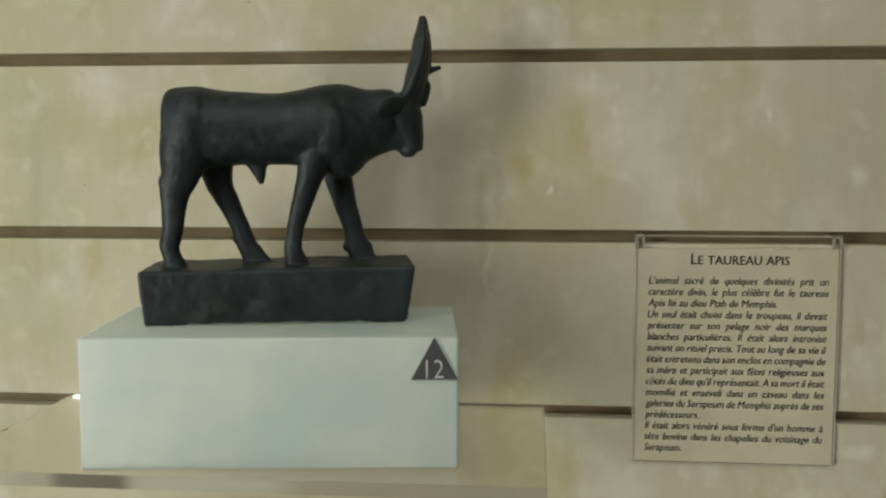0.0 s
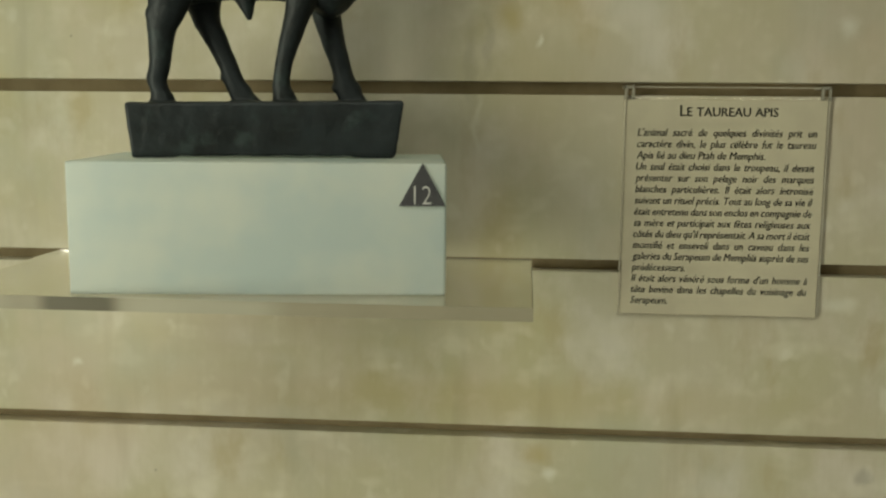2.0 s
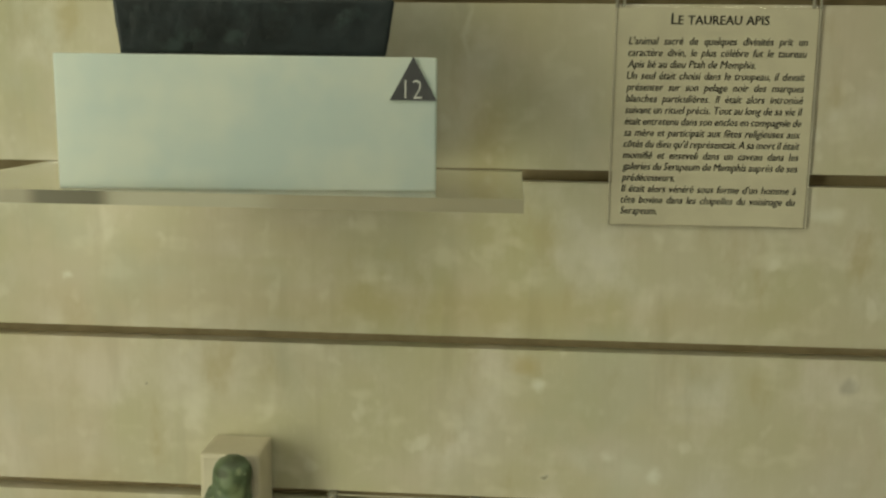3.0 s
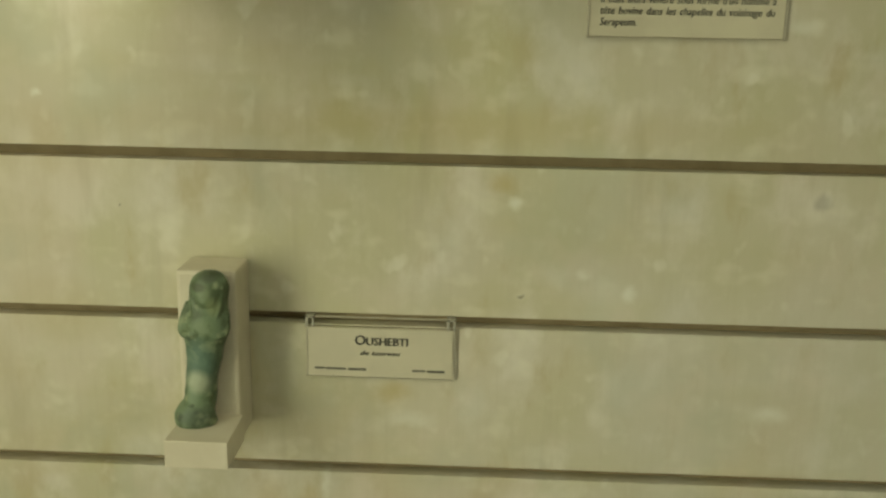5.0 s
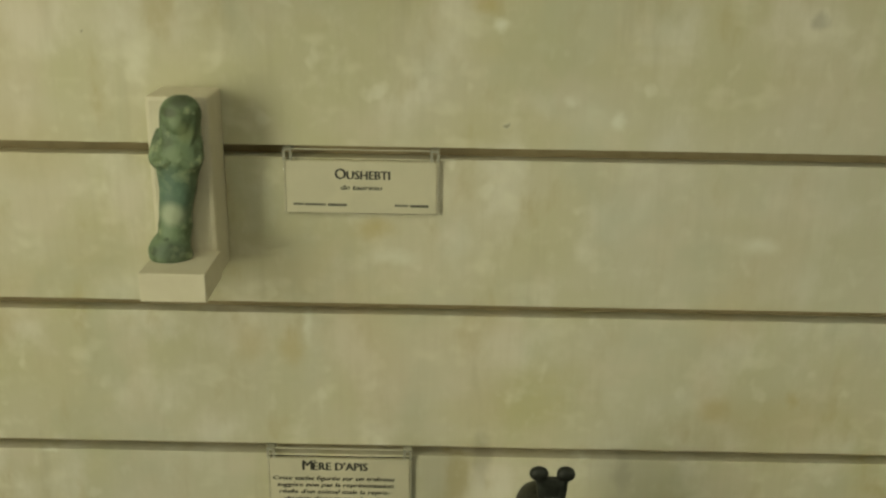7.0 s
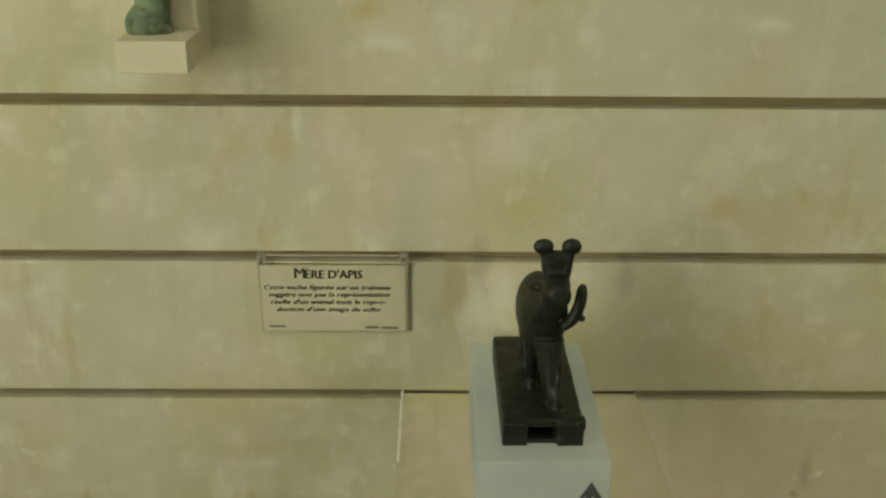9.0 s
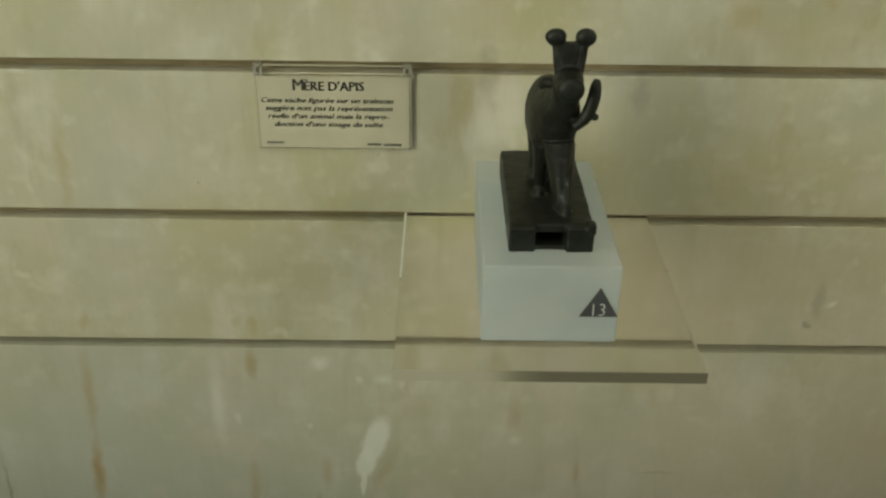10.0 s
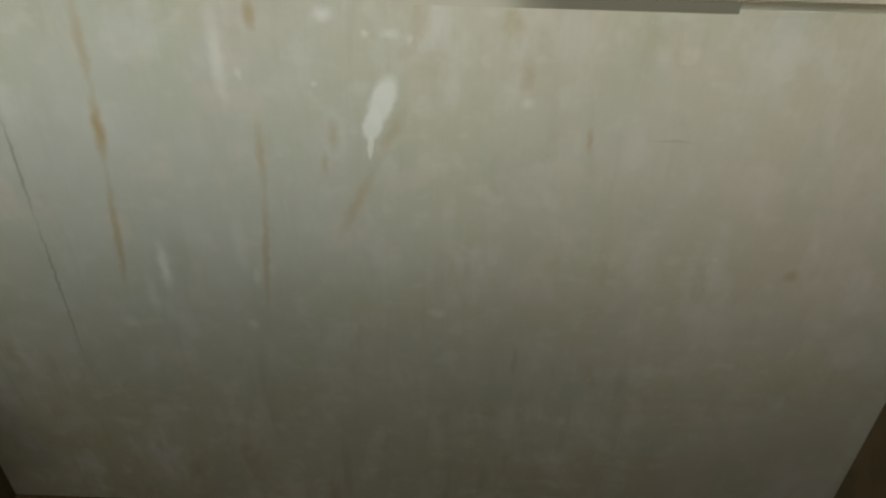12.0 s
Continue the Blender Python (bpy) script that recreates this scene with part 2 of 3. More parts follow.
def glazed_faience():
    """Worn green glaze: olive and dark patches, pale where it has flaked."""
    m, nt, b = nodes_of("green_faience")
    p = object_coords(nt)
    col = mixed(nt, ramp(nt, noise_fac(nt, p, 70, 6), 0.38, 0.62), (0.165, 0.225, 0.13), (0.075, 0.105, 0.048))
    col = mixed(nt, times(nt, ramp(nt, noise_fac(nt, p, 120, 4), 0.54, 0.68), 0.8), col, (0.30, 0.345, 0.20))
    col = mixed(nt, times(nt, ramp(nt, noise_fac(nt, p, 160, 4), 0.60, 0.72), 0.75), col, (0.040, 0.050, 0.022))
    for x, z, rx, rz, tint, k in ((0.0015, 0.038, 0.016, 0.022, (0.12, 0.20, 0.155), 0.7), (0.007, 0.080, 0.006, 0.008, (0.24, 0.30, 0.17), 0.5), (0.006, 0.060, 0.009, 0.007, (0.20, 0.26, 0.14), 0.5), (0.0015, 0.0265, 0.010, 0.009, (0.44, 0.47, 0.33), 0.75), (-0.006, 0.060, 0.006, 0.010, (0.20, 0.25, 0.13), 0.3), (0.012, 0.072, 0.006, 0.008, (0.28, 0.33, 0.17), 0.6),
                              (0.004, 0.083, 0.006, 0.004, (0.045, 0.05, 0.02), 0.7), (0.0, 0.006, 0.014, 0.008, (0.07, 0.095, 0.07), 0.6), (0.009, 0.089, 0.010, 0.005, (0.055, 0.065, 0.035), 0.7)):
        col = mixed(nt, times(nt, spot(nt, p, x, z, rx, rz, 0.3), k), col, tint)
    nt.links.new(col, b.inputs["Base Color"])
    b.inputs["Roughness"].default_value = 0.54
    bump(nt, b, noise_fac(nt, p, 380, 4), 0.4, 0.0006)
    return m


def clear_acrylic(name, gloss):
    m, nt, b = nodes_of(name)
    b.inputs["Base Color"].default_value = (0.96, 0.935, 0.885, 1)
    b.inputs["Transmission Weight"].default_value = 1.0
    b.inputs["IOR"].default_value = 1.49
    b.inputs["Specular IOR Level"].default_value = gloss
    b.inputs["Roughness"].default_value = 0.03
    return m


def frosted_acrylic(name, tint, through_share, clear_share=0.0):
    m, nt, b = nodes_of(name)
    p = object_coords(nt)
    col = mixed(nt, ramp(nt, noise_fac(nt, p, 18, 3), 0.35, 0.68), tint, (tint[0] * 0.84, tint[1] * 0.91, tint[2] * 0.97))
    nt.links.new(col, b.inputs["Base Color"])
    b.inputs["Roughness"].default_value = 0.32
    bump(nt, b, noise_fac(nt, p, 900, 2), 0.05, 0.0002)
    t = add(nt, "ShaderNodeBsdfTranslucent")
    nt.links.new(col, t.inputs["Color"])
    mix = add(nt, "ShaderNodeMixShader")
    mix.inputs[0].default_value = through_share
    nt.links.new(b.outputs[0], mix.inputs[1])
    nt.links.new(t.outputs[0], mix.inputs[2])
    clear = add(nt, "ShaderNodeBsdfTransparent")
    part_clear = add(nt, "ShaderNodeMixShader")
    part_clear.inputs[0].default_value = clear_share
    nt.links.new(mix.outputs[0], part_clear.inputs[1])
    nt.links.new(clear.outputs[0], part_clear.inputs[2])
    nt.links.new(part_clear.outputs[0], nt.nodes["Material Output"].inputs["Surface"])
    return m


# clear acrylic's side: the light gathered there is imitated by a pale colour
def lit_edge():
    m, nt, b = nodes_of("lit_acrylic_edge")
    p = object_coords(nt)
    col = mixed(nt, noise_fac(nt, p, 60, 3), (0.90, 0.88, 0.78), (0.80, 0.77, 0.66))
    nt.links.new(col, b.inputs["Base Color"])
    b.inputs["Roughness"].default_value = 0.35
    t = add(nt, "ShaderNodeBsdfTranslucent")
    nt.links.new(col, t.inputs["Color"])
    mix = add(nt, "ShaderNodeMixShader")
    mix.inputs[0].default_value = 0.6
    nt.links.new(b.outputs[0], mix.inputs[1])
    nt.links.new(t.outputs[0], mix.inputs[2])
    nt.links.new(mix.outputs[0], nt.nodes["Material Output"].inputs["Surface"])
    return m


LIT_EDGE = lit_edge()
PANEL = pale_panel("pale_wood_panel", 1.3, 0.4, 0.011, (WHITE_MARKS, YELLOW_MARKS, DARK_AND_SHADOW_MARKS), [(0.30, 0.70, 0.30, 0.14, 0.45, (0.58, 0.49, 0.36)), (0.30, 1.38, 0.30, 0.16, 0.35, (0.58, 0.50, 0.38))])
LOWER_PANEL = pale_panel("pale_wood_lower_board", 1.4, 0.15, 0.0065, (LOWER_WHITE, LOWER_BROWN, LOWER_DARK), [(0.0, 0.40, 0.70, 0.60, 0.4, (0.485, 0.485, 0.40)), (0.36, 0.46, 0.36, 0.36, 0.6, (0.55, 0.465, 0.36)), (-0.22, 0.46, 0.36, 0.36, 0.6, (0.47, 0.505, 0.45))], 0.9, (0.40, 0.285, 0.125))
GROOVE = mottled("raw_board", (0.30, 0.235, 0.135), (0.24, 0.185, 0.10), 60, 0.8)
BRONZE = mottled("dark_bronze", (0.024, 0.032, 0.036), (0.012, 0.016, 0.017), 45, 0.50, 0.2, 0.0012, 0.46, (0.042, 0.060, 0.060), 60)
BLACK_BRONZE = mottled("black_bronze", (0.018, 0.019, 0.015), (0.010, 0.011, 0.008), 60, 0.46, 0.15, 0.0009, 0.40, (0.036, 0.041, 0.034), 110)
FAIENCE = glazed_faience()
MOUNT = mottled("painted_mount", (0.70, 0.635, 0.49), (0.64, 0.575, 0.43), 40, 0.6)
PAPER = mottled("cream_paper", (0.60, 0.55, 0.41), (0.555, 0.51, 0.38), 50, 0.55, 0, 0.0001)
PAPER_LIGHT = mottled("light_cream_paper", (0.62, 0.57, 0.415), (0.57, 0.52, 0.38), 50, 0.55, 0, 0.0001)
INK = mottled("black_ink", (0.035, 0.033, 0.028), (0.05, 0.045, 0.038), 300, 0.6, 0, 0.00005)
INK_FAINT = mottled("faint_ink", (0.07, 0.065, 0.05), (0.16, 0.15, 0.115), 300, 0.6, 0, 0.00005)
LABEL_BLACK = mottled("charcoal_vinyl", (0.065, 0.065, 0.072), (0.085, 0.085, 0.09), 80, 0.45, 0, 0.0001)
LABEL_WHITE = mottled("white_print", (0.75, 0.75, 0.72), (0.68, 0.68, 0.64), 200, 0.5, 0, 0.00005)
ACRYLIC = clear_acrylic("clear_acrylic", 0.5)
SHELF_ACRYLIC = clear_acrylic("thick_clear_acrylic", 0.9)
FROST = frosted_acrylic("frosted_acrylic", (0.93, 0.975, 0.90), 0.36, 0.04)
FROST_BLUE = frosted_acrylic("frosted_acrylic_bluish", (0.88, 0.93, 0.94), 0.45, 0.42)
POLISHED_SIDE = frosted_acrylic("polished_acrylic_side", (0.80, 0.77, 0.66), 0.5, 0.94)
ACRYLIC_RIM = mottled("bright_acrylic_rim", (0.42, 0.40, 0.33), (0.36, 0.34, 0.27), 80, 0.2)
RIB = mottled("pale_acrylic_rib", (0.66, 0.62, 0.50), (0.58, 0.54, 0.43), 80, 0.2)
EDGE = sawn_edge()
# near-white that stands in for a shelf edge's bright reflection
EDGE_GLINT = mottled("white_edge_glint", (0.92, 0.90, 0.82), (0.84, 0.82, 0.74), 60, 0.15)
CASE_WOOD = mottled("brown_case_wood", (0.16, 0.11, 0.045), (0.12, 0.08, 0.03), 30, 0.5)
PLASTER = mottled("room_plaster", (0.55, 0.52, 0.46), (0.50, 0.47, 0.41), 3, 0.8)
FLOOR_MAT = mottled("room_floor_stone", (0.28, 0.25, 0.21), (0.22, 0.20, 0.17), 5, 0.5)


# ---- building helpers ----
def box(bm, x0, x1, y0, y1, z0, z1, bevel=0.0):
    vs = [bm.verts.new((x, y, z)) for x in (x0, x1) for y in (y0, y1) for z in (z0, z1)]
    fs = [bm.faces.new([vs[i] for i in q]) for q in ((0, 1, 3, 2), (4, 6, 7, 5), (0, 4, 5, 1), (2, 3, 7, 6), (0, 2, 6, 4), (1, 5, 7, 3))]
    if bevel:
        es = list({e for f in fs for e in f.edges})
        bmesh.ops.bevel(bm, geom=es, offset=bevel, segments=2, affect="EDGES", profile=0.6)
    return bm


def boxed(*args, bevel=0.0):
    return box(bmesh.new(), *args, bevel=bevel)


def mesh_of(name, bm, material, smooth=False):
    bmesh.ops.recalc_face_normals(bm, faces=bm.faces)
    me = bpy.data.meshes.new(name)
    bm.to_mesh(me)
    bm.free()
    me.materials.append(material)
    for f in me.polygons:
        f.use_smooth = smooth
    return me


def solid(name, bm, material, at=None, smooth=False):
    ob = new(name, mesh_of(name, bm, material, smooth))
    if at is not None:
        ob.matrix_basis = at
    return ob


def root(name, x, y, z):
    ob = new(name)
    ob.empty_display_size = 0.02
    ob.location = (x, y, z)
    return ob


def part(name, bm, material, parent, label="", smooth=False):
    """Links a bmesh, given in world places, as one mesh under a thing or part."""
    ob = new(name, mesh_of(name, bm, material, smooth))
    ob.parent = parent
    ob.matrix_parent_inverse = world_of(parent).inverted()
    return tagged(ob, label)


def world_of(ob):
    own = ob.matrix_parent_inverse @ ob.matrix_basis if ob.parent else ob.matrix_basis.copy()
    return world_of(ob.parent) @ own if ob.parent else own


def edged(ob, *axes):
    """Gives the faces that look along these axes the pale material with edge light painted in."""
    ob.data.materials.append(LIT_EDGE)
    for f in ob.data.polygons:
        if any(abs(f.normal[a]) > 0.5 for a in axes):
            f.material_index = 1


def tube(bm, stations, side=(0, 1, 0), sides=18, axis=None):
    """A closed loft: stations of (x, y, z, half along side, half across)."""
    side = Vector(side)
    rows = [stations[0], *stations, stations[-1]]
    stations = []
    for a, b, c, d in zip(rows, rows[1:], rows[2:], rows[3:]):
        for u in (0.0, 0.25, 0.5, 0.75):
            stations.append([0.5 * (2 * q + (r - p) * u + (2 * p - 5 * q + 4 * r - t) * u * u + (3 * q - p - 3 * r + t) * u ** 3) for p, q, r, t in zip(a, b, c, d)])
    stations.append(list(rows[-1]))
    pts = [Vector(s[:3]) for s in stations]
    rings = []
    for i, s in enumerate(stations):
        t = Vector(axis) if axis else (pts[min(i + 1, len(pts) - 1)] - pts[max(i - 1, 0)]).normalized()
        a = (side - t * side.dot(t)).normalized()
        b = t.cross(a)
        rings.append([bm.verts.new(pts[i] + a * s[3] * math.cos(k) + b * s[4] * math.sin(k)) for k in (2 * math.pi * j / sides for j in range(sides))])
    for r, q in zip(rings, rings[1:]):
        for j in range(sides):
            bm.faces.new((r[j], r[(j + 1) % sides], q[(j + 1) % sides], q[j]))
    bm.faces.new(list(reversed(rings[0])))
    bm.faces.new(rings[-1])


def ball(bm, x, y, z, rx, ry, rz):
    bmesh.ops.create_uvsphere(bm, u_segments=16, v_segments=10, radius=1.0, matrix=Matrix.Translation((x, y, z)) @ Matrix.Diagonal((rx, ry, rz, 1)))


def sculpted(name, bm, material, at, voxel, rounds=4, worn=0.0010):
    """Melts overlapping forms into one cast body with soft transitions."""
    ob = solid(name, bm, material, at, True)
    r = ob.modifiers.new("remesh", "REMESH")
    r.mode, r.voxel_size, r.use_smooth_shade = "VOXEL", voxel, True
    s = ob.modifiers.new("smooth", "SMOOTH")
    s.factor, s.iterations = 0.5, rounds
    # cast and worn unevenness, broad and fine
    for size, strength in ((0.011, worn), (0.0035, worn * 0.12)):
        cloud = bpy.data.textures.new("cast_surface", "CLOUDS")
        cloud.noise_scale = size
        d = ob.modifiers.new("worn_surface", "DISPLACE")
        d.texture, d.strength, d.mid_level, d.texture_coords = cloud, strength, 0.5, "LOCAL"
    return ob


def text_bm(body, size, shear=0.0, width=None, justify=False, squeeze=1.0, bold=0.0, thin=0.0):
    """Flat letters in the xz plane, the first baseline point at the origin. Returns the bmesh and its width."""
    def lettered(space):
        cu = bpy.data.curves.new("letters", "FONT")
        cu.body, cu.size, cu.shear, cu.space_word, cu.resolution_u = body, size, shear, space, 2
        cu.offset = -thin
        ob = new("letters", cu)
        bpy.context.view_layer.update()
        me = bpy.data.meshes.new_from_object(ob.evaluated_get(bpy.context.evaluated_depsgraph_get()))
        bpy.data.objects.remove(ob)
        bpy.data.curves.remove(cu)
        xs = [v.co.x for v in me.vertices]
        return me, min(xs), (max(xs) - min(xs)) * squeeze
    me, x0, w = lettered(1.0)
    if justify and width and " " in body:
        bpy.data.meshes.remove(me)
        me, x0, w2 = lettered(2.0)
        space = 1.0 + (width - w) / max(w2 - w, 1e-6)
        bpy.data.meshes.remove(me)
        me, x0, w = lettered(max(space, 0.35))
    k = squeeze * (width / w if width else 1.0)
    bm = bmesh.new()
    bm.from_mesh(me)
    bpy.data.meshes.remove(me)
    for v in bm.verts:
        v.co = Vector(((v.co.x - x0) * k, 0.0, v.co.y))
    if bold:
        # heavier strokes: the letters once more, a hair to the side
        twin = bmesh.ops.duplicate(bm, geom=bm.verts[:] + bm.edges[:] + bm.faces[:])["geom"]
        for v in (g for g in twin if isinstance(g, bmesh.types.BMVert)):
            v.co += Vector((bold, -0.00003, bold * 0.3))
    return bm, (width or w)


def small_caps(words, big, small, bold):
    """A heading whose words begin with a taller capital where it is marked by an upper-case letter."""
    bm, x = bmesh.new(), 0.0
    for word in words.split(" "):
        pieces = [(word[0], big), (word[1:].upper(), small)] if word[0].isupper() and len(word) > 1 else [(word.upper(), small)]
        for body, size in pieces:
            g, w = text_bm(body, size, squeeze=0.95, bold=bold)
            for v in g.verts:
                v.co.x += x
            merge(bm, g)
            x += w + big * 0.06
        x += big * 0.22
    return bm, x - big * 0.28


def merge(bm, other):
    """Adds another bmesh's geometry to bm and frees it."""
    tmp = bpy.data.meshes.new("tmp")
    other.to_mesh(tmp)
    other.free()
    bm.from_mesh(tmp)
    bpy.data.meshes.remove(tmp)


def moved(bm, x, y, z):
    for v in bm.verts:
        v.co += Vector((x, y, z))
    return bm


# ---- the room and the showcase ----
LEFT, RIGHT = -0.4316, 0.446
PITCH, GAP = 0.1, 0.0036          # grooves every 10 cm, half a groove's height
room_floor = tagged(solid("floor", boxed(-2.6, 2.6, -3.2, 0.1, -0.1, 0.0), FLOOR_MAT), "grey stone floor of the exhibition room", "floor", kind="structure")
tagged(solid("ceiling", boxed(-2.6, 2.6, -3.2, 0.1, 2.7, 2.8), PLASTER), "plain light plaster ceiling", "ceiling", kind="structure")
tagged(solid("wall_south", boxed(-2.6, 2.6, -3.3, -3.2, 0.0, 2.7), PLASTER), "plain plaster wall of the room", "wall", kind="structure")
tagged(solid("wall_west", boxed(-2.7, -2.6, -3.2, 0.1, 0.0, 2.7), PLASTER), "plain plaster wall of the room", "wall", kind="structure")
tagged(solid("wall_east", boxed(2.6, 2.7, -3.2, 0.1, 0.0, 2.7), PLASTER), "plain plaster wall of the room", "wall", kind="structure")
tagged(solid("wall_behind_case", boxed(-2.6, 2.6, 0.034, 0.1, 0.0, 2.7), PLASTER), "plain plaster wall behind the showcase", "wall", kind="structure")

wall_back = tagged(solid("wall_north", boxed(LEFT, RIGHT, 0.0115, 0.032, 0.0, 2.1), GROOVE),
                   "pale slotted wooden display panel with dark horizontal grooves", "wall", kind="structure")
case = tagged(root("showcase_base", 0, -0.15, 0.0), "brown wooden lower frame of the showcase, with an unseen front added for shade", "display case")
part("side_panel", boxed(LEFT - 0.02, LEFT, -0.400, 0.032, 0.0, 0.29, bevel=0.001), CASE_WOOD, case)
part("side_panel", boxed(RIGHT, RIGHT + 0.02, -0.400, 0.032, 0.0, 0.30, bevel=0.001), CASE_WOOD, case)
# unseen front, raised and drawn out leftwards to keep light off the lower board
part("shade_panel", boxed(LEFT - 0.50, RIGHT + 0.02, -0.425, -0.4005, 0.0, 0.610, bevel=0.001), CASE_WOOD, case)
# unseen end and bottom that close the added stretch
part("side_panel", boxed(LEFT - 0.50, LEFT - 0.48, -0.400, 0.032, 0.0, 0.610, bevel=0.001), CASE_WOOD, case)
part("bottom_panel", boxed(LEFT - 0.4795, LEFT - 0.0205, -0.400, 0.032, 0.0, 0.02), CASE_WOOD, case)
part("bottom_panel", boxed(LEFT + 0.0005, RIGHT - 0.0005, -0.400, 0.011, 0.0, 0.02), CASE_WOOD, case)


# ---- shelves ----
def shelf(x0, x1, front, top, polished=False):
    s = tagged(root("acrylic_shelf", (x0 + x1) / 2, 0.0, top), "clear acrylic shelf plate pushed into a panel groove", "shelf", "clear shelves")
    plate = part("plate", boxed(x0, x1, front, -0.0003, top - 0.0058, top, bevel=0.0004), SHELF_ACRYLIC, s)
    tongue = part("tongue", boxed(x0 + 0.004, x1 - 0.0002, -0.0001, 0.0112, top - 0.0058, top - 0.0016), ACRYLIC, s)
    tongue.visible_shadow = False
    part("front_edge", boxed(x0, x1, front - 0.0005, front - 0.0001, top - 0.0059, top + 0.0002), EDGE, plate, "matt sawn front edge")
    plate.data.materials.append(POLISHED_SIDE)
    for f in plate.data.polygons:
        if abs(f.normal[0]) > 0.5:
            f.material_index = 1
    plate.visible_shadow = False
    if polished:
        # added strip: the side edge's glint as white colour
        part("side_glint", boxed(x0 - 0.0001, x0 + 0.0015, -0.082, 0.0, top - 0.0008, top + 0.0004, bevel=0.0003), EDGE_GLINT, plate, "side edge with its glint painted white")
    return s


shelf(-0.230, 0.0505, -0.1425, 1.2532)
shelf(0.009, 0.1650, -0.1735, 0.7532, polished=True)

# ---- plinths ----
def plinth(w, d, h, at, material, label):
    ob = solid("plinth_block", boxed(0, w, 0, d, 0, h, bevel=0.0012), material, at, True)
    return tagged(ob, label, "plinth")


BLOCK_TURN, BLOCK_X, BLOCK_Y = 6.5, 0.0104, -0.1185
BLOCK = pose(BLOCK_X, BLOCK_Y, 1.2534, 0, 0, BLOCK_TURN) @ pose(-0.1705, 0, 0)
plinth(0.1705, 0.092, 0.0604, BLOCK, FROST, "wide frosted white acrylic block on a clear shelf")
plinth(0.0694, 0.131, 0.0446, pose(0.0536, -0.1474, 0.7534), FROST_BLUE, "narrow frosted bluish acrylic block on a clear shelf")


def number_label(digits, w, h, at, text_x):
    ob = tagged(root("number_label", 0, 0, 0), f"charcoal triangular label with white number {digits} on the block", "label")
    bm = bmesh.new()
    back, front = ([bm.verts.new((x, y, z)) for x, z in ((0, 0), (w, 0), (w / 2, h))] for y in (0.0, -0.0006))
    bm.faces.new(back)
    bm.faces.new(front)
    for i in range(3):
        bm.faces.new((back[i], back[i - 1], front[i - 1], front[i]))
    plate = part("plate", bm, LABEL_BLACK, ob)
    x = w * 0.29 + text_x
    for d in digits:
        g, tw = text_bm(d, h * 0.64, squeeze=0.85, thin=h * 0.010)
        part("digit", moved(g, x, -0.0009, h * 0.04), LABEL_WHITE, plate, "white printed digit")
        x += tw + w * 0.14
    ob.matrix_basis = at
    return ob


number_label("12", 0.0212, 0.0194, pose(BLOCK_X, BLOCK_Y, 1.2946, 0, 0, BLOCK_TURN) @ pose(-0.0214, -0.0004, 0), 0.0006)
number_label("13", 0.0195, 0.0168, pose(0.1030, -0.1482, 0.7698), 0.0008)


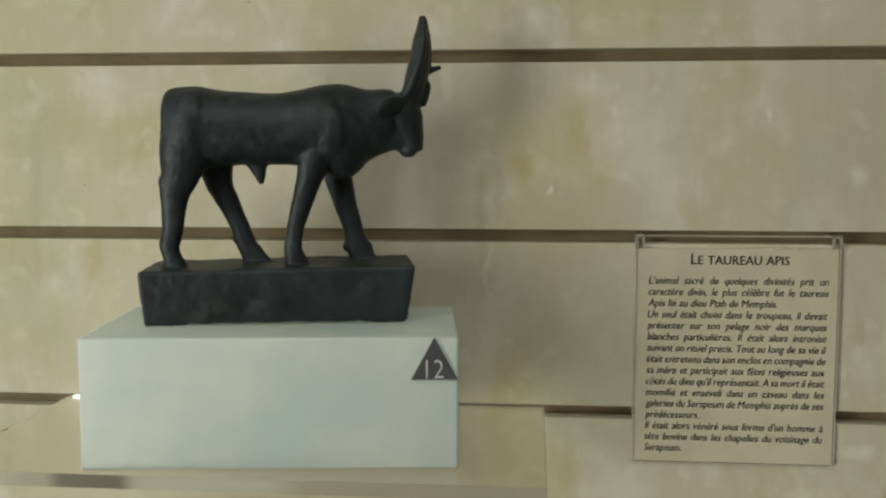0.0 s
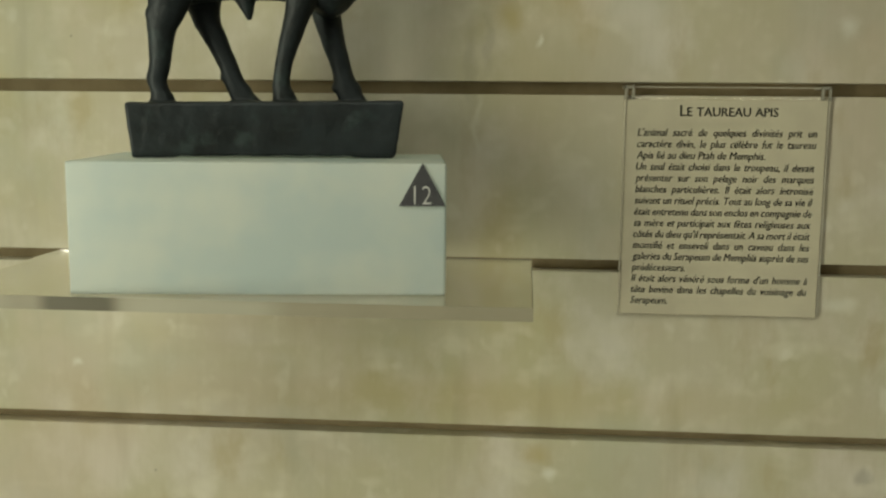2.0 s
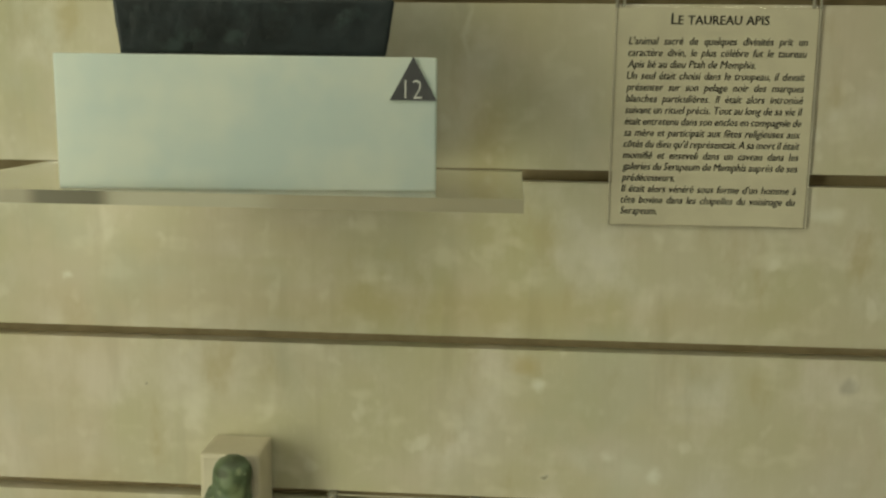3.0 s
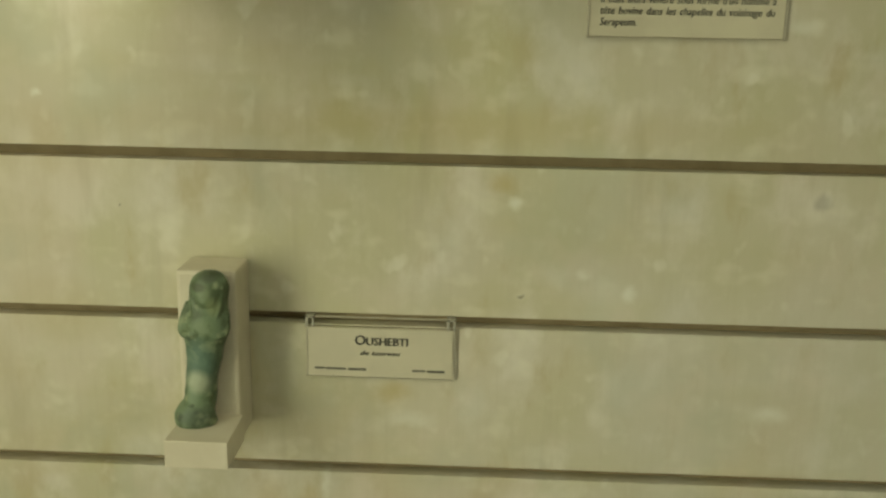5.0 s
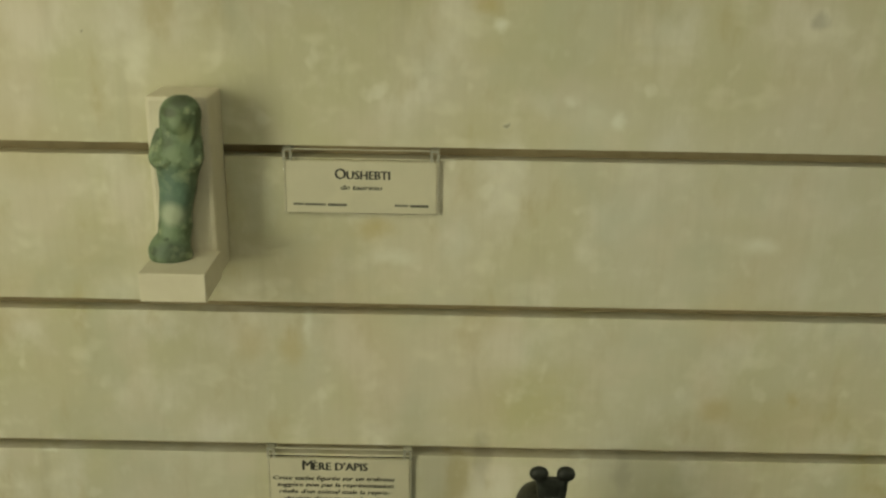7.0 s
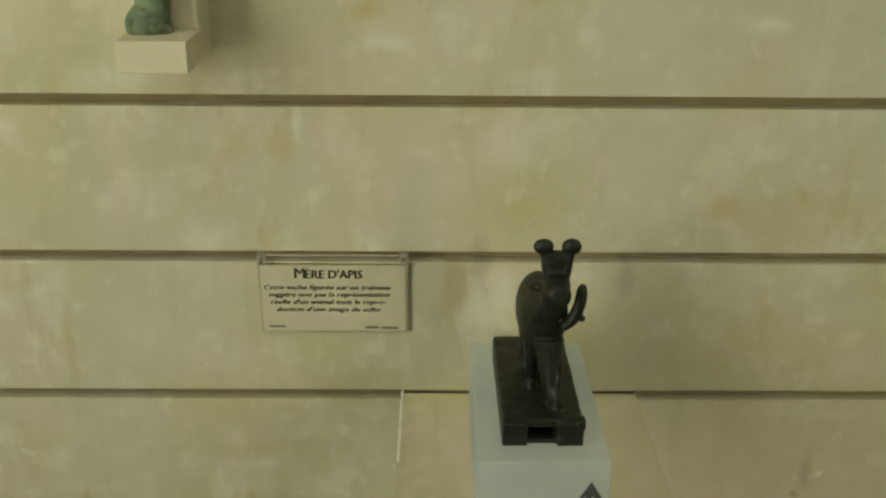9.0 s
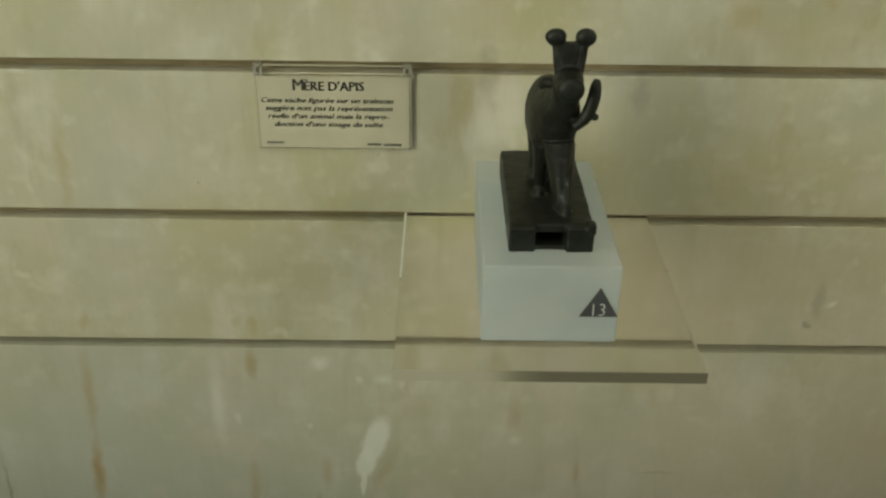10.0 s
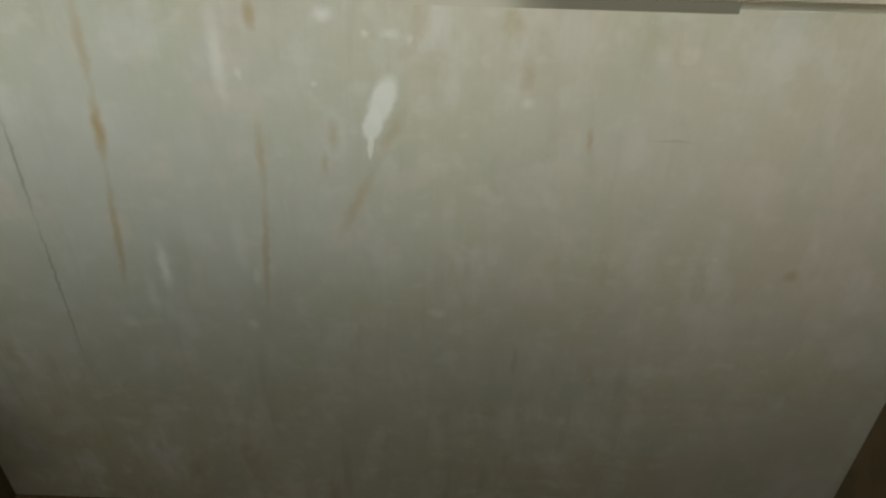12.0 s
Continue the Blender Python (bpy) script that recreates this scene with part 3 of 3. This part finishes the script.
# ---- statues ----
def bull():
    """Length x from the tail end of its base, y away from the viewer, z up from the base's top."""
    bm, n = bmesh.new(), 0.0250
    tube(bm, [(0.0086, n, 0.0700, 0.008, 0.011), (0.0106, n, 0.0690, 0.0135, 0.0175), (0.0170, n, 0.0685, 0.0165, 0.0202), (0.026, n, 0.0685, 0.0182, 0.0205), (0.035, n, 0.0682, 0.0184, 0.0190),
              (0.047, n, 0.0684, 0.0184, 0.0180), (0.062, n, 0.0680, 0.0184, 0.0177), (0.075, n, 0.0686, 0.0187, 0.0188), (0.086, n, 0.0684, 0.0187, 0.0218),
              (0.096, n, 0.0665, 0.0175, 0.0240), (0.103, n, 0.0675, 0.0152, 0.0218), (0.109, n, 0.0700, 0.0132, 0.0182), (0.115, n, 0.0715, 0.0115, 0.0166), (0.121, n, 0.0727, 0.0095, 0.0152), (0.126, n, 0.0735, 0.006, 0.0110)], sides=32, axis=(1, 0, 0))
    # head, hanging
    tube(bm, [(0.120, n, 0.0835, 0.006, 0.004), (0.1245, n, 0.0795, 0.0095, 0.0088), (0.1272, n, 0.073, 0.0098, 0.0098), (0.1297, n, 0.066, 0.0080, 0.0076),
              (0.1312, n, 0.0605, 0.0068, 0.0060), (0.1318, n, 0.0568, 0.0055, 0.0048)])
    ball(bm, 0.129, n - 0.0065, 0.0735, 0.002, 0.0016, 0.0018)
    tube(bm, [(0.116, n, 0.066, 0.0085, 0.0080), (0.1235, n, 0.0655, 0.0078, 0.0080), (0.1300, n, 0.0645, 0.0068, 0.0072)], sides=16)
    ball(bm, 0.1295, n, 0.0578, 0.0048, 0.0058, 0.0040)
    # ears, horns with the tall disc between them, and the small upright at its front
    for k in (-1, 1):
        tube(bm, [(0.1260, n + 0.006 * k, 0.0810, 0.0032, 0.003), (0.1205, n + 0.0115 * k, 0.0800, 0.0046, 0.0030), (0.1150, n + 0.0160 * k, 0.0775, 0.0034, 0.0020), (0.1128, n + 0.0180 * k, 0.0760, 0.0012, 0.0010)], side=(0, 0, 1), sides=8)
        tube(bm, [(0.1275, n + 0.005 * k, 0.083, 0.0032, 0.0034), (0.1315, n + 0.0100 * k, 0.092, 0.0028, 0.0030), (0.1345, n + 0.0112 * k, 0.102, 0.0023, 0.0026),
                  (0.1362, n + 0.0085 * k, 0.112, 0.0018, 0.0020), (0.1368, n + 0.0055 * k, 0.119, 0.0012, 0.0014)], sides=10)
    tube(bm, [(0.1305, n, 0.081, 0.006, 0.0052), (0.1326, n, 0.090, 0.0100, 0.0056), (0.1352, n, 0.1005, 0.0120, 0.0056), (0.1362, n, 0.110, 0.0095, 0.0050),
              (0.1368, n, 0.119, 0.0055, 0.0032), (0.1366, n, 0.1245, 0.0024, 0.0016)])
    tube(bm, [(0.1375, n, 0.096, 0.0022, 0.0020), (0.1425, n, 0.0982, 0.0018, 0.0015), (0.1462, n, 0.0992, 0.0015, 0.0013)], sides=8)
    tube(bm, [(0.1362, n, 0.080, 0.003, 0.002), (0.1385, n, 0.086, 0.003, 0.0022), (0.1385, n, 0.092, 0.003, 0.0022)], sides=8)
    # near and far legs, stepping
    a, b = n - 0.0095, n + 0.0095
    tube(bm, [(0.0215, a + 0.002, 0.064, 0.0090, 0.0135), (0.0195, a, 0.054, 0.0080, 0.0118), (0.0175, a, 0.045, 0.0062, 0.0094), (0.0152, a, 0.038, 0.0052, 0.0078), (0.0142, a, 0.029, 0.0045, 0.0061),
              (0.0135, a, 0.018, 0.0040, 0.0052), (0.0118, a, 0.011, 0.0040, 0.0050), (0.0130, a, 0.006, 0.0040, 0.0046), (0.0140, a, 0.0015, 0.0046, 0.0062), (0.0140, a, -0.001, 0.0046, 0.0064)])
    tube(bm, [(0.030, b - 0.002, 0.064, 0.0085, 0.0125), (0.0325, b, 0.050, 0.0075, 0.0090), (0.0345, b, 0.040, 0.0055, 0.0068), (0.0385, b, 0.031, 0.0045, 0.0056), (0.0435, b, 0.020, 0.0040, 0.0050),
              (0.0470, b, 0.010, 0.0038, 0.0052), (0.0510, b, 0.004, 0.0040, 0.0058), (0.0560, b, 0.001, 0.0042, 0.0034), (0.0600, b, -0.001, 0.003, 0.002)])
    tube(bm, [(0.086, a + 0.001, 0.066, 0.0080, 0.0100), (0.0830, a, 0.055, 0.0070, 0.0085), (0.0800, a, 0.044, 0.0052, 0.0064), (0.0772, a, 0.035, 0.0044, 0.0056), (0.0738, a, 0.024, 0.0038, 0.0047),
              (0.0718, a, 0.013, 0.0036, 0.0042), (0.0716, a, 0.007, 0.0040, 0.0048), (0.0730, a, 0.002, 0.0044, 0.0062), (0.0735, a, -0.001, 0.0044, 0.0066)])
    tube(bm, [(0.0915, b - 0.001, 0.060, 0.0080, 0.0100), (0.0932, b, 0.048, 0.0062, 0.0080), (0.0954, b, 0.038, 0.0050, 0.0068), (0.0982, b, 0.028, 0.0045, 0.0058), (0.1015, b, 0.017, 0.0040, 0.0052),
              (0.1030, b, 0.010, 0.0042, 0.0062), (0.1070, b, 0.004, 0.0042, 0.0064), (0.1115, b, 0.0012, 0.0042, 0.0032), (0.1155, b, -0.001, 0.003, 0.0018)])
    # sheath and tail
    tube(bm, [(0.0535, n, 0.055, 0.005, 0.0085), (0.0545, n, 0.049, 0.0040, 0.0048), (0.0555, n, 0.044, 0.0026, 0.0028), (0.0558, n, 0.0405, 0.0012, 0.0012)], sides=10)
    tube(bm, [(0.0150, n, 0.083, 0.003, 0.002), (0.0112, n - 0.002, 0.078, 0.0026, 0.0020), (0.0098, n - 0.004, 0.066, 0.0022, 0.0018), (0.0105, n - 0.005, 0.050, 0.0022, 0.0018), (0.0125, n - 0.006, 0.038, 0.0024, 0.0020)], sides=8)
    # the base is cast in one with the animal
    base = box(bmesh.new(), -0.0015, 0.1300, 0.0, 0.055, -0.0252, 0.0, bevel=0.0016)
    for v in base.verts:
        low = -v.co.z / 0.0252
        right = (v.co.x + 0.0015) / 0.1315
        v.co.x += (0.0026 * low) * (1 - right) + (0.0012 - 0.0042 * low) * right
        v.co.z += 0.0020 * right * (1 - low)
    merge(bm, base)
    box(bm, 0.0012, 0.0215, 0.001, 0.054, -0.0262, -0.0240, bevel=0.0006)
    box(bm, 0.1060, 0.1262, 0.001, 0.054, -0.0262, -0.0240, bevel=0.0006)
    # dewclaws and hock
    ball(bm, 0.0985, b, 0.0085, 0.0028, 0.0028, 0.0030)
    ball(bm, 0.0112, a, 0.0420, 0.0042, 0.0044, 0.0052)
    ball(bm, 0.0090, a, 0.0115, 0.0024, 0.0028, 0.0030)
    ball(bm, 0.0420, b, 0.0130, 0.0026, 0.0028, 0.0028)
    ball(bm, 0.0780, a - 0.001, 0.0480, 0.0040, 0.0040, 0.0060)
    # haunch, shoulder and the fold of the neck, raised a little
    ball(bm, 0.0235, n - 0.0075, 0.0685, 0.0140, 0.0118, 0.0185)
    ball(bm, 0.0900, n - 0.0075, 0.0670, 0.0140, 0.0120, 0.0180)
    bmesh.ops.translate(bm, verts=bm.verts, vec=(0, 0, 0.0262))
    return sculpted("bull_statuette", bm, BRONZE, pose(-0.1420, -0.1068, 1.3139, 0, 0, 11.1), 0.0007, 9)


tagged(bull(), "dark green-black bronze bull statuette with horn disc on a white block", "statuette")


def cow():
    """A small standing cow on a sledge; x to the right, y away from the viewer, z up from the sledge's foot."""
    bm, c = bmesh.new(), 0.0245
    # sledge: deck over two square runners, the front between them set back
    box(bm, 0.0005, 0.0425, 0.0030, 0.098, 0.0098, 0.0146, bevel=0.0006)
    box(bm, 0.0005, 0.0425, 0.0260, 0.098, 0.0008, 0.0110, bevel=0.0006)
    box(bm, 0.0100, 0.0330, 0.0030, 0.030, 0.0, 0.0026, bevel=0.0006)
    box(bm, 0.0, 0.0135, 0.0, 0.097, 0.0, 0.0140, bevel=0.0012)
    box(bm, 0.0290, 0.0430, 0.0, 0.097, 0.0, 0.0140, bevel=0.0012)
    box(bm, 0.0390, 0.0436, -0.0005, 0.006, 0.010, 0.0158, bevel=0.0008)
    # web that joins the legs
    tube(bm, [(c - 0.001, 0.066, 0.013, 0.0035, 0.008), (c - 0.001, 0.060, 0.035, 0.0050, 0.012), (c - 0.001, 0.056, 0.045, 0.006, 0.014)], side=(1, 0, 0), sides=12)
    tube(bm, [(c + 0.003, 0.022, 0.013, 0.0030, 0.006), (c + 0.002, 0.028, 0.030, 0.0055, 0.008), (c + 0.001, 0.032, 0.048, 0.0085, 0.010)], side=(1, 0, 0), sides=12)
    # body
    tube(bm, [(c - 0.002, 0.080, 0.046, 0.006, 0.009), (c - 0.002, 0.075, 0.050, 0.0108, 0.0175), (c - 0.002, 0.063, 0.0525, 0.0125, 0.0205), (c - 0.0018, 0.050, 0.0530, 0.0128, 0.0200),
              (c - 0.001, 0.039, 0.0550, 0.0120, 0.0200), (c + 0.0005, 0.031, 0.0600, 0.0100, 0.0165), (c + 0.002, 0.025, 0.0670, 0.0078, 0.0105)], side=(1, 0, 0), sides=28, axis=(0, -1, 0))
    # neck, head, round muzzle
    tube(bm, [(c + 0.0015, 0.032, 0.060, 0.0072, 0.0085), (c + 0.002, 0.027, 0.072, 0.0072, 0.0078), (c + 0.0022, 0.0235, 0.0825, 0.0074, 0.0070), (c + 0.0022, 0.0165, 0.0850, 0.0068, 0.0062), (c + 0.0022, 0.011, 0.0830, 0.0060, 0.0054)], side=(1, 0, 0))
    ball(bm, c + 0.0022, 0.0100, 0.0830, 0.0070, 0.0036, 0.0064)
    # horns with the disc between
    for k in (-1, 1):
        tube(bm, [(c + 0.0022 + 0.003 * k, 0.022, 0.084, 0.003, 0.003), (c + 0.0022 + 0.0054 * k, 0.0225, 0.093, 0.0028, 0.0026), (c + 0.0022 + 0.0060 * k, 0.023, 0.099, 0.0026, 0.0026), (c + 0.0022 + 0.0075 * k, 0.023, 0.1040, 0.0024, 0.0024)], side=(1, 0, 0), sides=10)
        ball(bm, c + 0.0022 + 0.0072 * k, 0.023, 0.1048, 0.0052, 0.0034, 0.0044)
        # ears, one raised and one lying against the neck
    tube(bm, [(c + 0.0022, 0.022, 0.082, 0.0070, 0.0045), (c + 0.0022, 0.023, 0.090, 0.0072, 0.0030), (c + 0.0022, 0.023, 0.098, 0.0070, 0.0026), (c + 0.0022, 0.023, 0.1025, 0.0045, 0.0018)], side=(1, 0, 0))
    tube(bm, [(c + 0.0070, 0.022, 0.0600, 0.0028, 0.0034), (c + 0.0120, 0.0205, 0.0655, 0.0034, 0.0034), (c + 0.0146, 0.020, 0.0730, 0.0034, 0.0032), (c + 0.0156, 0.020, 0.0810, 0.0030, 0.0028), (c + 0.0160, 0.020, 0.0852, 0.0014, 0.0014)], side=(1, 0, 0), sides=10)
    ball(bm, c + 0.0165, 0.0205, 0.0655, 0.0020, 0.0022, 0.0020)
    tube(bm, [(c - 0.003, 0.026, 0.0800, 0.003, 0.003), (c - 0.0075, 0.030, 0.0800, 0.0032, 0.0028), (c - 0.0098, 0.033, 0.0770, 0.0022, 0.0022)], side=(0, 1, 0), sides=8)
    # legs
    for x, y0, y1 in ((-0.0068, 0.038, 0.040), (0.0050, 0.036, 0.018), (-0.0075, 0.066, 0.064), (0.0050, 0.068, 0.074)):
        tube(bm, [(c + x, y0, 0.045, 0.0055, 0.0070), (c + x, (y0 + y1) / 2, 0.031, 0.0040, 0.0050), (c + x, y1 + 0.001, 0.019, 0.0032, 0.0036), (c + x, y1 - 0.001, 0.0155, 0.0036, 0.0050), (c + x, y1 - 0.001, 0.0130, 0.0036, 0.0052)], side=(1, 0, 0), sides=10)
    return sculpted("cow_statuette", bm, BLACK_BRONZE, pose(0.0667, -0.1335, 0.7981), 0.0006, 2, 0.0008)


tagged(cow(), "black bronze cow statuette on a sledge atop a bluish block", "statuette")


def funerary_figure():
    """A small mummy-shaped figure, kept to its main forms; z up from its foot."""
    bm = bmesh.new()
    tube(bm, [(-0.001, -0.002, 0.0, 0.0118, 0.0100), (-0.001, -0.002, 0.005, 0.0115, 0.0098), (0.0, 0.0, 0.010, 0.0098, 0.0088), (0.001, 0.001, 0.015, 0.0088, 0.0080), (0.002, 0.002, 0.028, 0.0088, 0.0078),
              (0.0035, 0.003, 0.042, 0.0098, 0.0082), (0.0045, 0.003, 0.052, 0.0112, 0.0086), (0.005, 0.003, 0.058, 0.0130, 0.0090), (0.006, 0.0035, 0.066, 0.0126, 0.0088), (0.0068, 0.004, 0.073, 0.0112, 0.0082),
              (0.0072, 0.004, 0.080, 0.0108, 0.0086), (0.0078, 0.004, 0.087, 0.0105, 0.0082), (0.008, 0.0045, 0.0925, 0.0080, 0.0062), (0.008, 0.005, 0.0955, 0.0035, 0.0028)], side=(1, 0, 0), sides=32)
    # folded arms, wig and face as plain swellings
    tube(bm, [(-0.0025, 0.002, 0.0760, 0.0030, 0.0030), (-0.0052, 0.001, 0.0680, 0.0030, 0.0030), (-0.0070, 0.0005, 0.0595, 0.0030, 0.0030), (-0.003, -0.0035, 0.0570, 0.0026, 0.0030), (0.0020, -0.0048, 0.0600, 0.0022, 0.0026)], side=(0, 1, 0), sides=8)
    tube(bm, [(0.0160, 0.002, 0.0700, 0.003, 0.0030), (0.0160, 0.001, 0.0590, 0.003, 0.0030), (0.0120, -0.0032, 0.0565, 0.0026, 0.0028), (0.0075, -0.0046, 0.0600, 0.0022, 0.0026)], side=(0, 1, 0), sides=8)
    tube(bm, [(0.0010, 0.001, 0.088, 0.0030, 0.0030), (0.0002, 0.0004, 0.076, 0.0034, 0.0026), (0.001, -0.0016, 0.066, 0.0030, 0.0018)], sides=8)
    tube(bm, [(0.0142, 0.001, 0.088, 0.0030, 0.0030), (0.0145, 0.0004, 0.076, 0.0030, 0.0026), (0.0120, -0.0016, 0.066, 0.0028, 0.0018)], sides=8)
    ball(bm, 0.0072, -0.0014, 0.0800, 0.0066, 0.0046, 0.0072)
    bmesh.ops.scale(bm, verts=bm.verts, vec=(1.06, 1, 0.955))
    return sculpted("funerary_figurine", bm, FAIENCE, pose(-0.1198, -0.0430, 0.9982), 0.0006, 3, 0.0015)


tagged(funerary_figure(), "worn green faience mummy-shaped figurine leaning on a cream mount", "figurine")

mount = tagged(root("figurine_mount", -0.1125, 0, 0.982), "cream painted angle mount holding the green figurine", "mount")
part("backplate", boxed(-0.1334, -0.0978, -0.0325, -0.0002, 0.9805, 1.0875, bevel=0.0026), MOUNT, mount)
foot = boxed(-0.1322, -0.0960, -0.0712, -0.0322, 0.9815, 0.9981, bevel=0.0007)
part("foot", foot, MOUNT, mount)


# ---- information cards ----
def card(paper_mat, name_label, x0, x1, top, bottom, y, lines, headings, words, weight=0.0002):
    """A printed card behind clear acrylic, hung by two hooks from a groove."""
    ob = tagged(root("info_card", (x0 + x1) / 2, 0.0, bottom), name_label, "card", "information cards")
    groove = round((top + 0.006) / PITCH * 2) / 2 * PITCH
    holder = part("holder", boxed(x0 - 0.0016, x1 + 0.0016, y + 0.0002, y + 0.0017, bottom - 0.0006, top + 0.0009, bevel=0.0003), ACRYLIC, ob, "clear acrylic card holder")
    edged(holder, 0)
    holder.visible_shadow = False
    for hx in (x0 - 0.0016, x1 - 0.0038):
        bm = boxed(hx, hx + 0.0016, y - 0.0012, y + 0.0001, top + 0.0003, top + 0.0078, bevel=0.0002)
        box(bm, hx + 0.0040, hx + 0.0054, y - 0.0012, y + 0.0001, top + 0.0003, top + 0.0078, bevel=0.0002)
        box(bm, hx, hx + 0.0054, y - 0.0012, 0.0113, top + 0.0062, top + 0.0076, bevel=0.0002)
        part("hook", bm, ACRYLIC_RIM, ob, "bright acrylic hook in the groove")
    for ex in (x0 - 0.0012, x1 + 0.0007):
        part("side_rib", boxed(ex, ex + 0.0006, y - 0.0002, y + 0.0016, bottom - 0.0006, top + 0.0076, bevel=0.0002), RIB, ob, "bright acrylic side edge")
    part("top_rod", boxed(x0 + 0.004, x1 - 0.004, y - 0.0002, y + 0.0006, top + 0.0068, top + 0.0073), RIB, ob, "thin bright acrylic rod")
    paper = part("paper", boxed(x0, x1, y - 0.0004, y, bottom, top), paper_mat, ob, "cream printed paper")
    f = y - 0.0006
    for text, cx, z, big, small, bold in headings:
        g, w = small_caps(text, big, small, bold)
        part("heading", moved(g, cx - w / 2, f, z), INK, paper, "black printed heading")
    for text, x, z, size, width, just in lines:
        g, w = text_bm(text, size, shear=0.22, width=width, justify=just, squeeze=0.84, bold=weight)
        part("text_line", moved(g, x, f, z), INK, paper, "black slanted print")
    for x, z, w, h in words:
        part("word_bar", boxed(x, x + w, f, f + 0.0001, z, z + h * 0.85), INK_FAINT, paper, "black print too small to read")
    return ob


TEXT = ["L'animal sacré de quelques divinités prit un", "caractère divin, le plus célèbre fut le taureau", "Apis lié au dieu Ptah de Memphis.",
        "Un seul était choisi dans le troupeau, il devait", "présenter sur son pelage noir des marques", "blanches particulières. Il était alors intronisé",
        "suivant un rituel précis. Tout au long de sa vie il", "était entretenu dans son enclos en compagnie de", "sa mère et participait aux fêtes religieuses aux",
        "côtés du dieu qu'il représentait. A sa mort il était", "momifié et enseveli dans un caveau dans les", "galeries du Serapeum de Memphis auprès de ses",
        "prédécesseurs.", "Il était alors vénéré sous forme d'un homme à", "tête bovine dans les chapelles du voisinage du", "Serapeum."]
SHORT = {2: 0.0700, 12: 0.0295, 15: 0.0205}
lines_a = [(s, 0.1074 - 0.00005 * i, 1.3243 - 0.00631 * i, 0.0060, SHORT.get(i, 0.0970), i not in SHORT) for i, s in enumerate(TEXT)]
card(PAPER_LIGHT, "cream card with a long French text under clear acrylic", 0.1012, 0.2094, 1.3440, 1.2238, -0.0024, lines_a,
     [("Le taureau apis", 0.1566, 1.3353, 0.0087, 0.0070, 0.0003)], [])

card(PAPER, "small cream card naming the green figurine, in clear acrylic", -0.0615, 0.0278, 1.0452, 1.0136, -0.0030,
     [("de taureau", -0.0292, 1.0280, 0.0044, 0.0245, False)], [("Oushebti", -0.0164, 1.0345, 0.0093, 0.0073, 0.0005)],
     [(-0.0575, 1.0182, 0.0060, 0.0015), (-0.0507, 1.0180, 0.0125, 0.0016), (-0.0370, 1.0178, 0.0115, 0.0018), (0.0030, 1.0180, 0.0082, 0.0015), (0.0122, 1.0177, 0.0110, 0.0018)], 0.0003)

card(PAPER, "cream card about the cow statuette, in clear acrylic", -0.0792, 0.0124, 0.8452, 0.7995, -0.0034,
     [("Cette vache figurée sur un traîneau", -0.0774, 0.8289, 0.0046, 0.0800, False), ("suggère non pas la représentation", -0.0750, 0.8239, 0.0046, 0.0770, False),
      ("réelle d'un animal mais la repro-", -0.0738, 0.8187, 0.0046, 0.0735, False), ("duction d'une image de culte", -0.0700, 0.8135, 0.0046, 0.0660, False)],
     [("Mère d'Apis", -0.0365, 0.8366, 0.0104, 0.0082, 0.0006)],
     [(-0.0755, 0.8022, 0.0105, 0.0014), (-0.0135, 0.8015, 0.0085, 0.0016), (-0.0035, 0.8012, 0.0110, 0.0017)], 0.00035)


# ---- slats of the display panel ----
def slat(z0, z1, material):
    ob = part("slat", boxed(LEFT + 0.0003, RIGHT - 0.0003, 0.0, 0.0125, z0, z1, bevel=0.0005), material, wall_back)
    return ob


for i in range(-6, 8):
    slat(1.35 - PITCH * i + GAP, 1.45 - PITCH * i - GAP, PANEL)
slat(0.021, 0.65 - GAP, LOWER_PANEL)
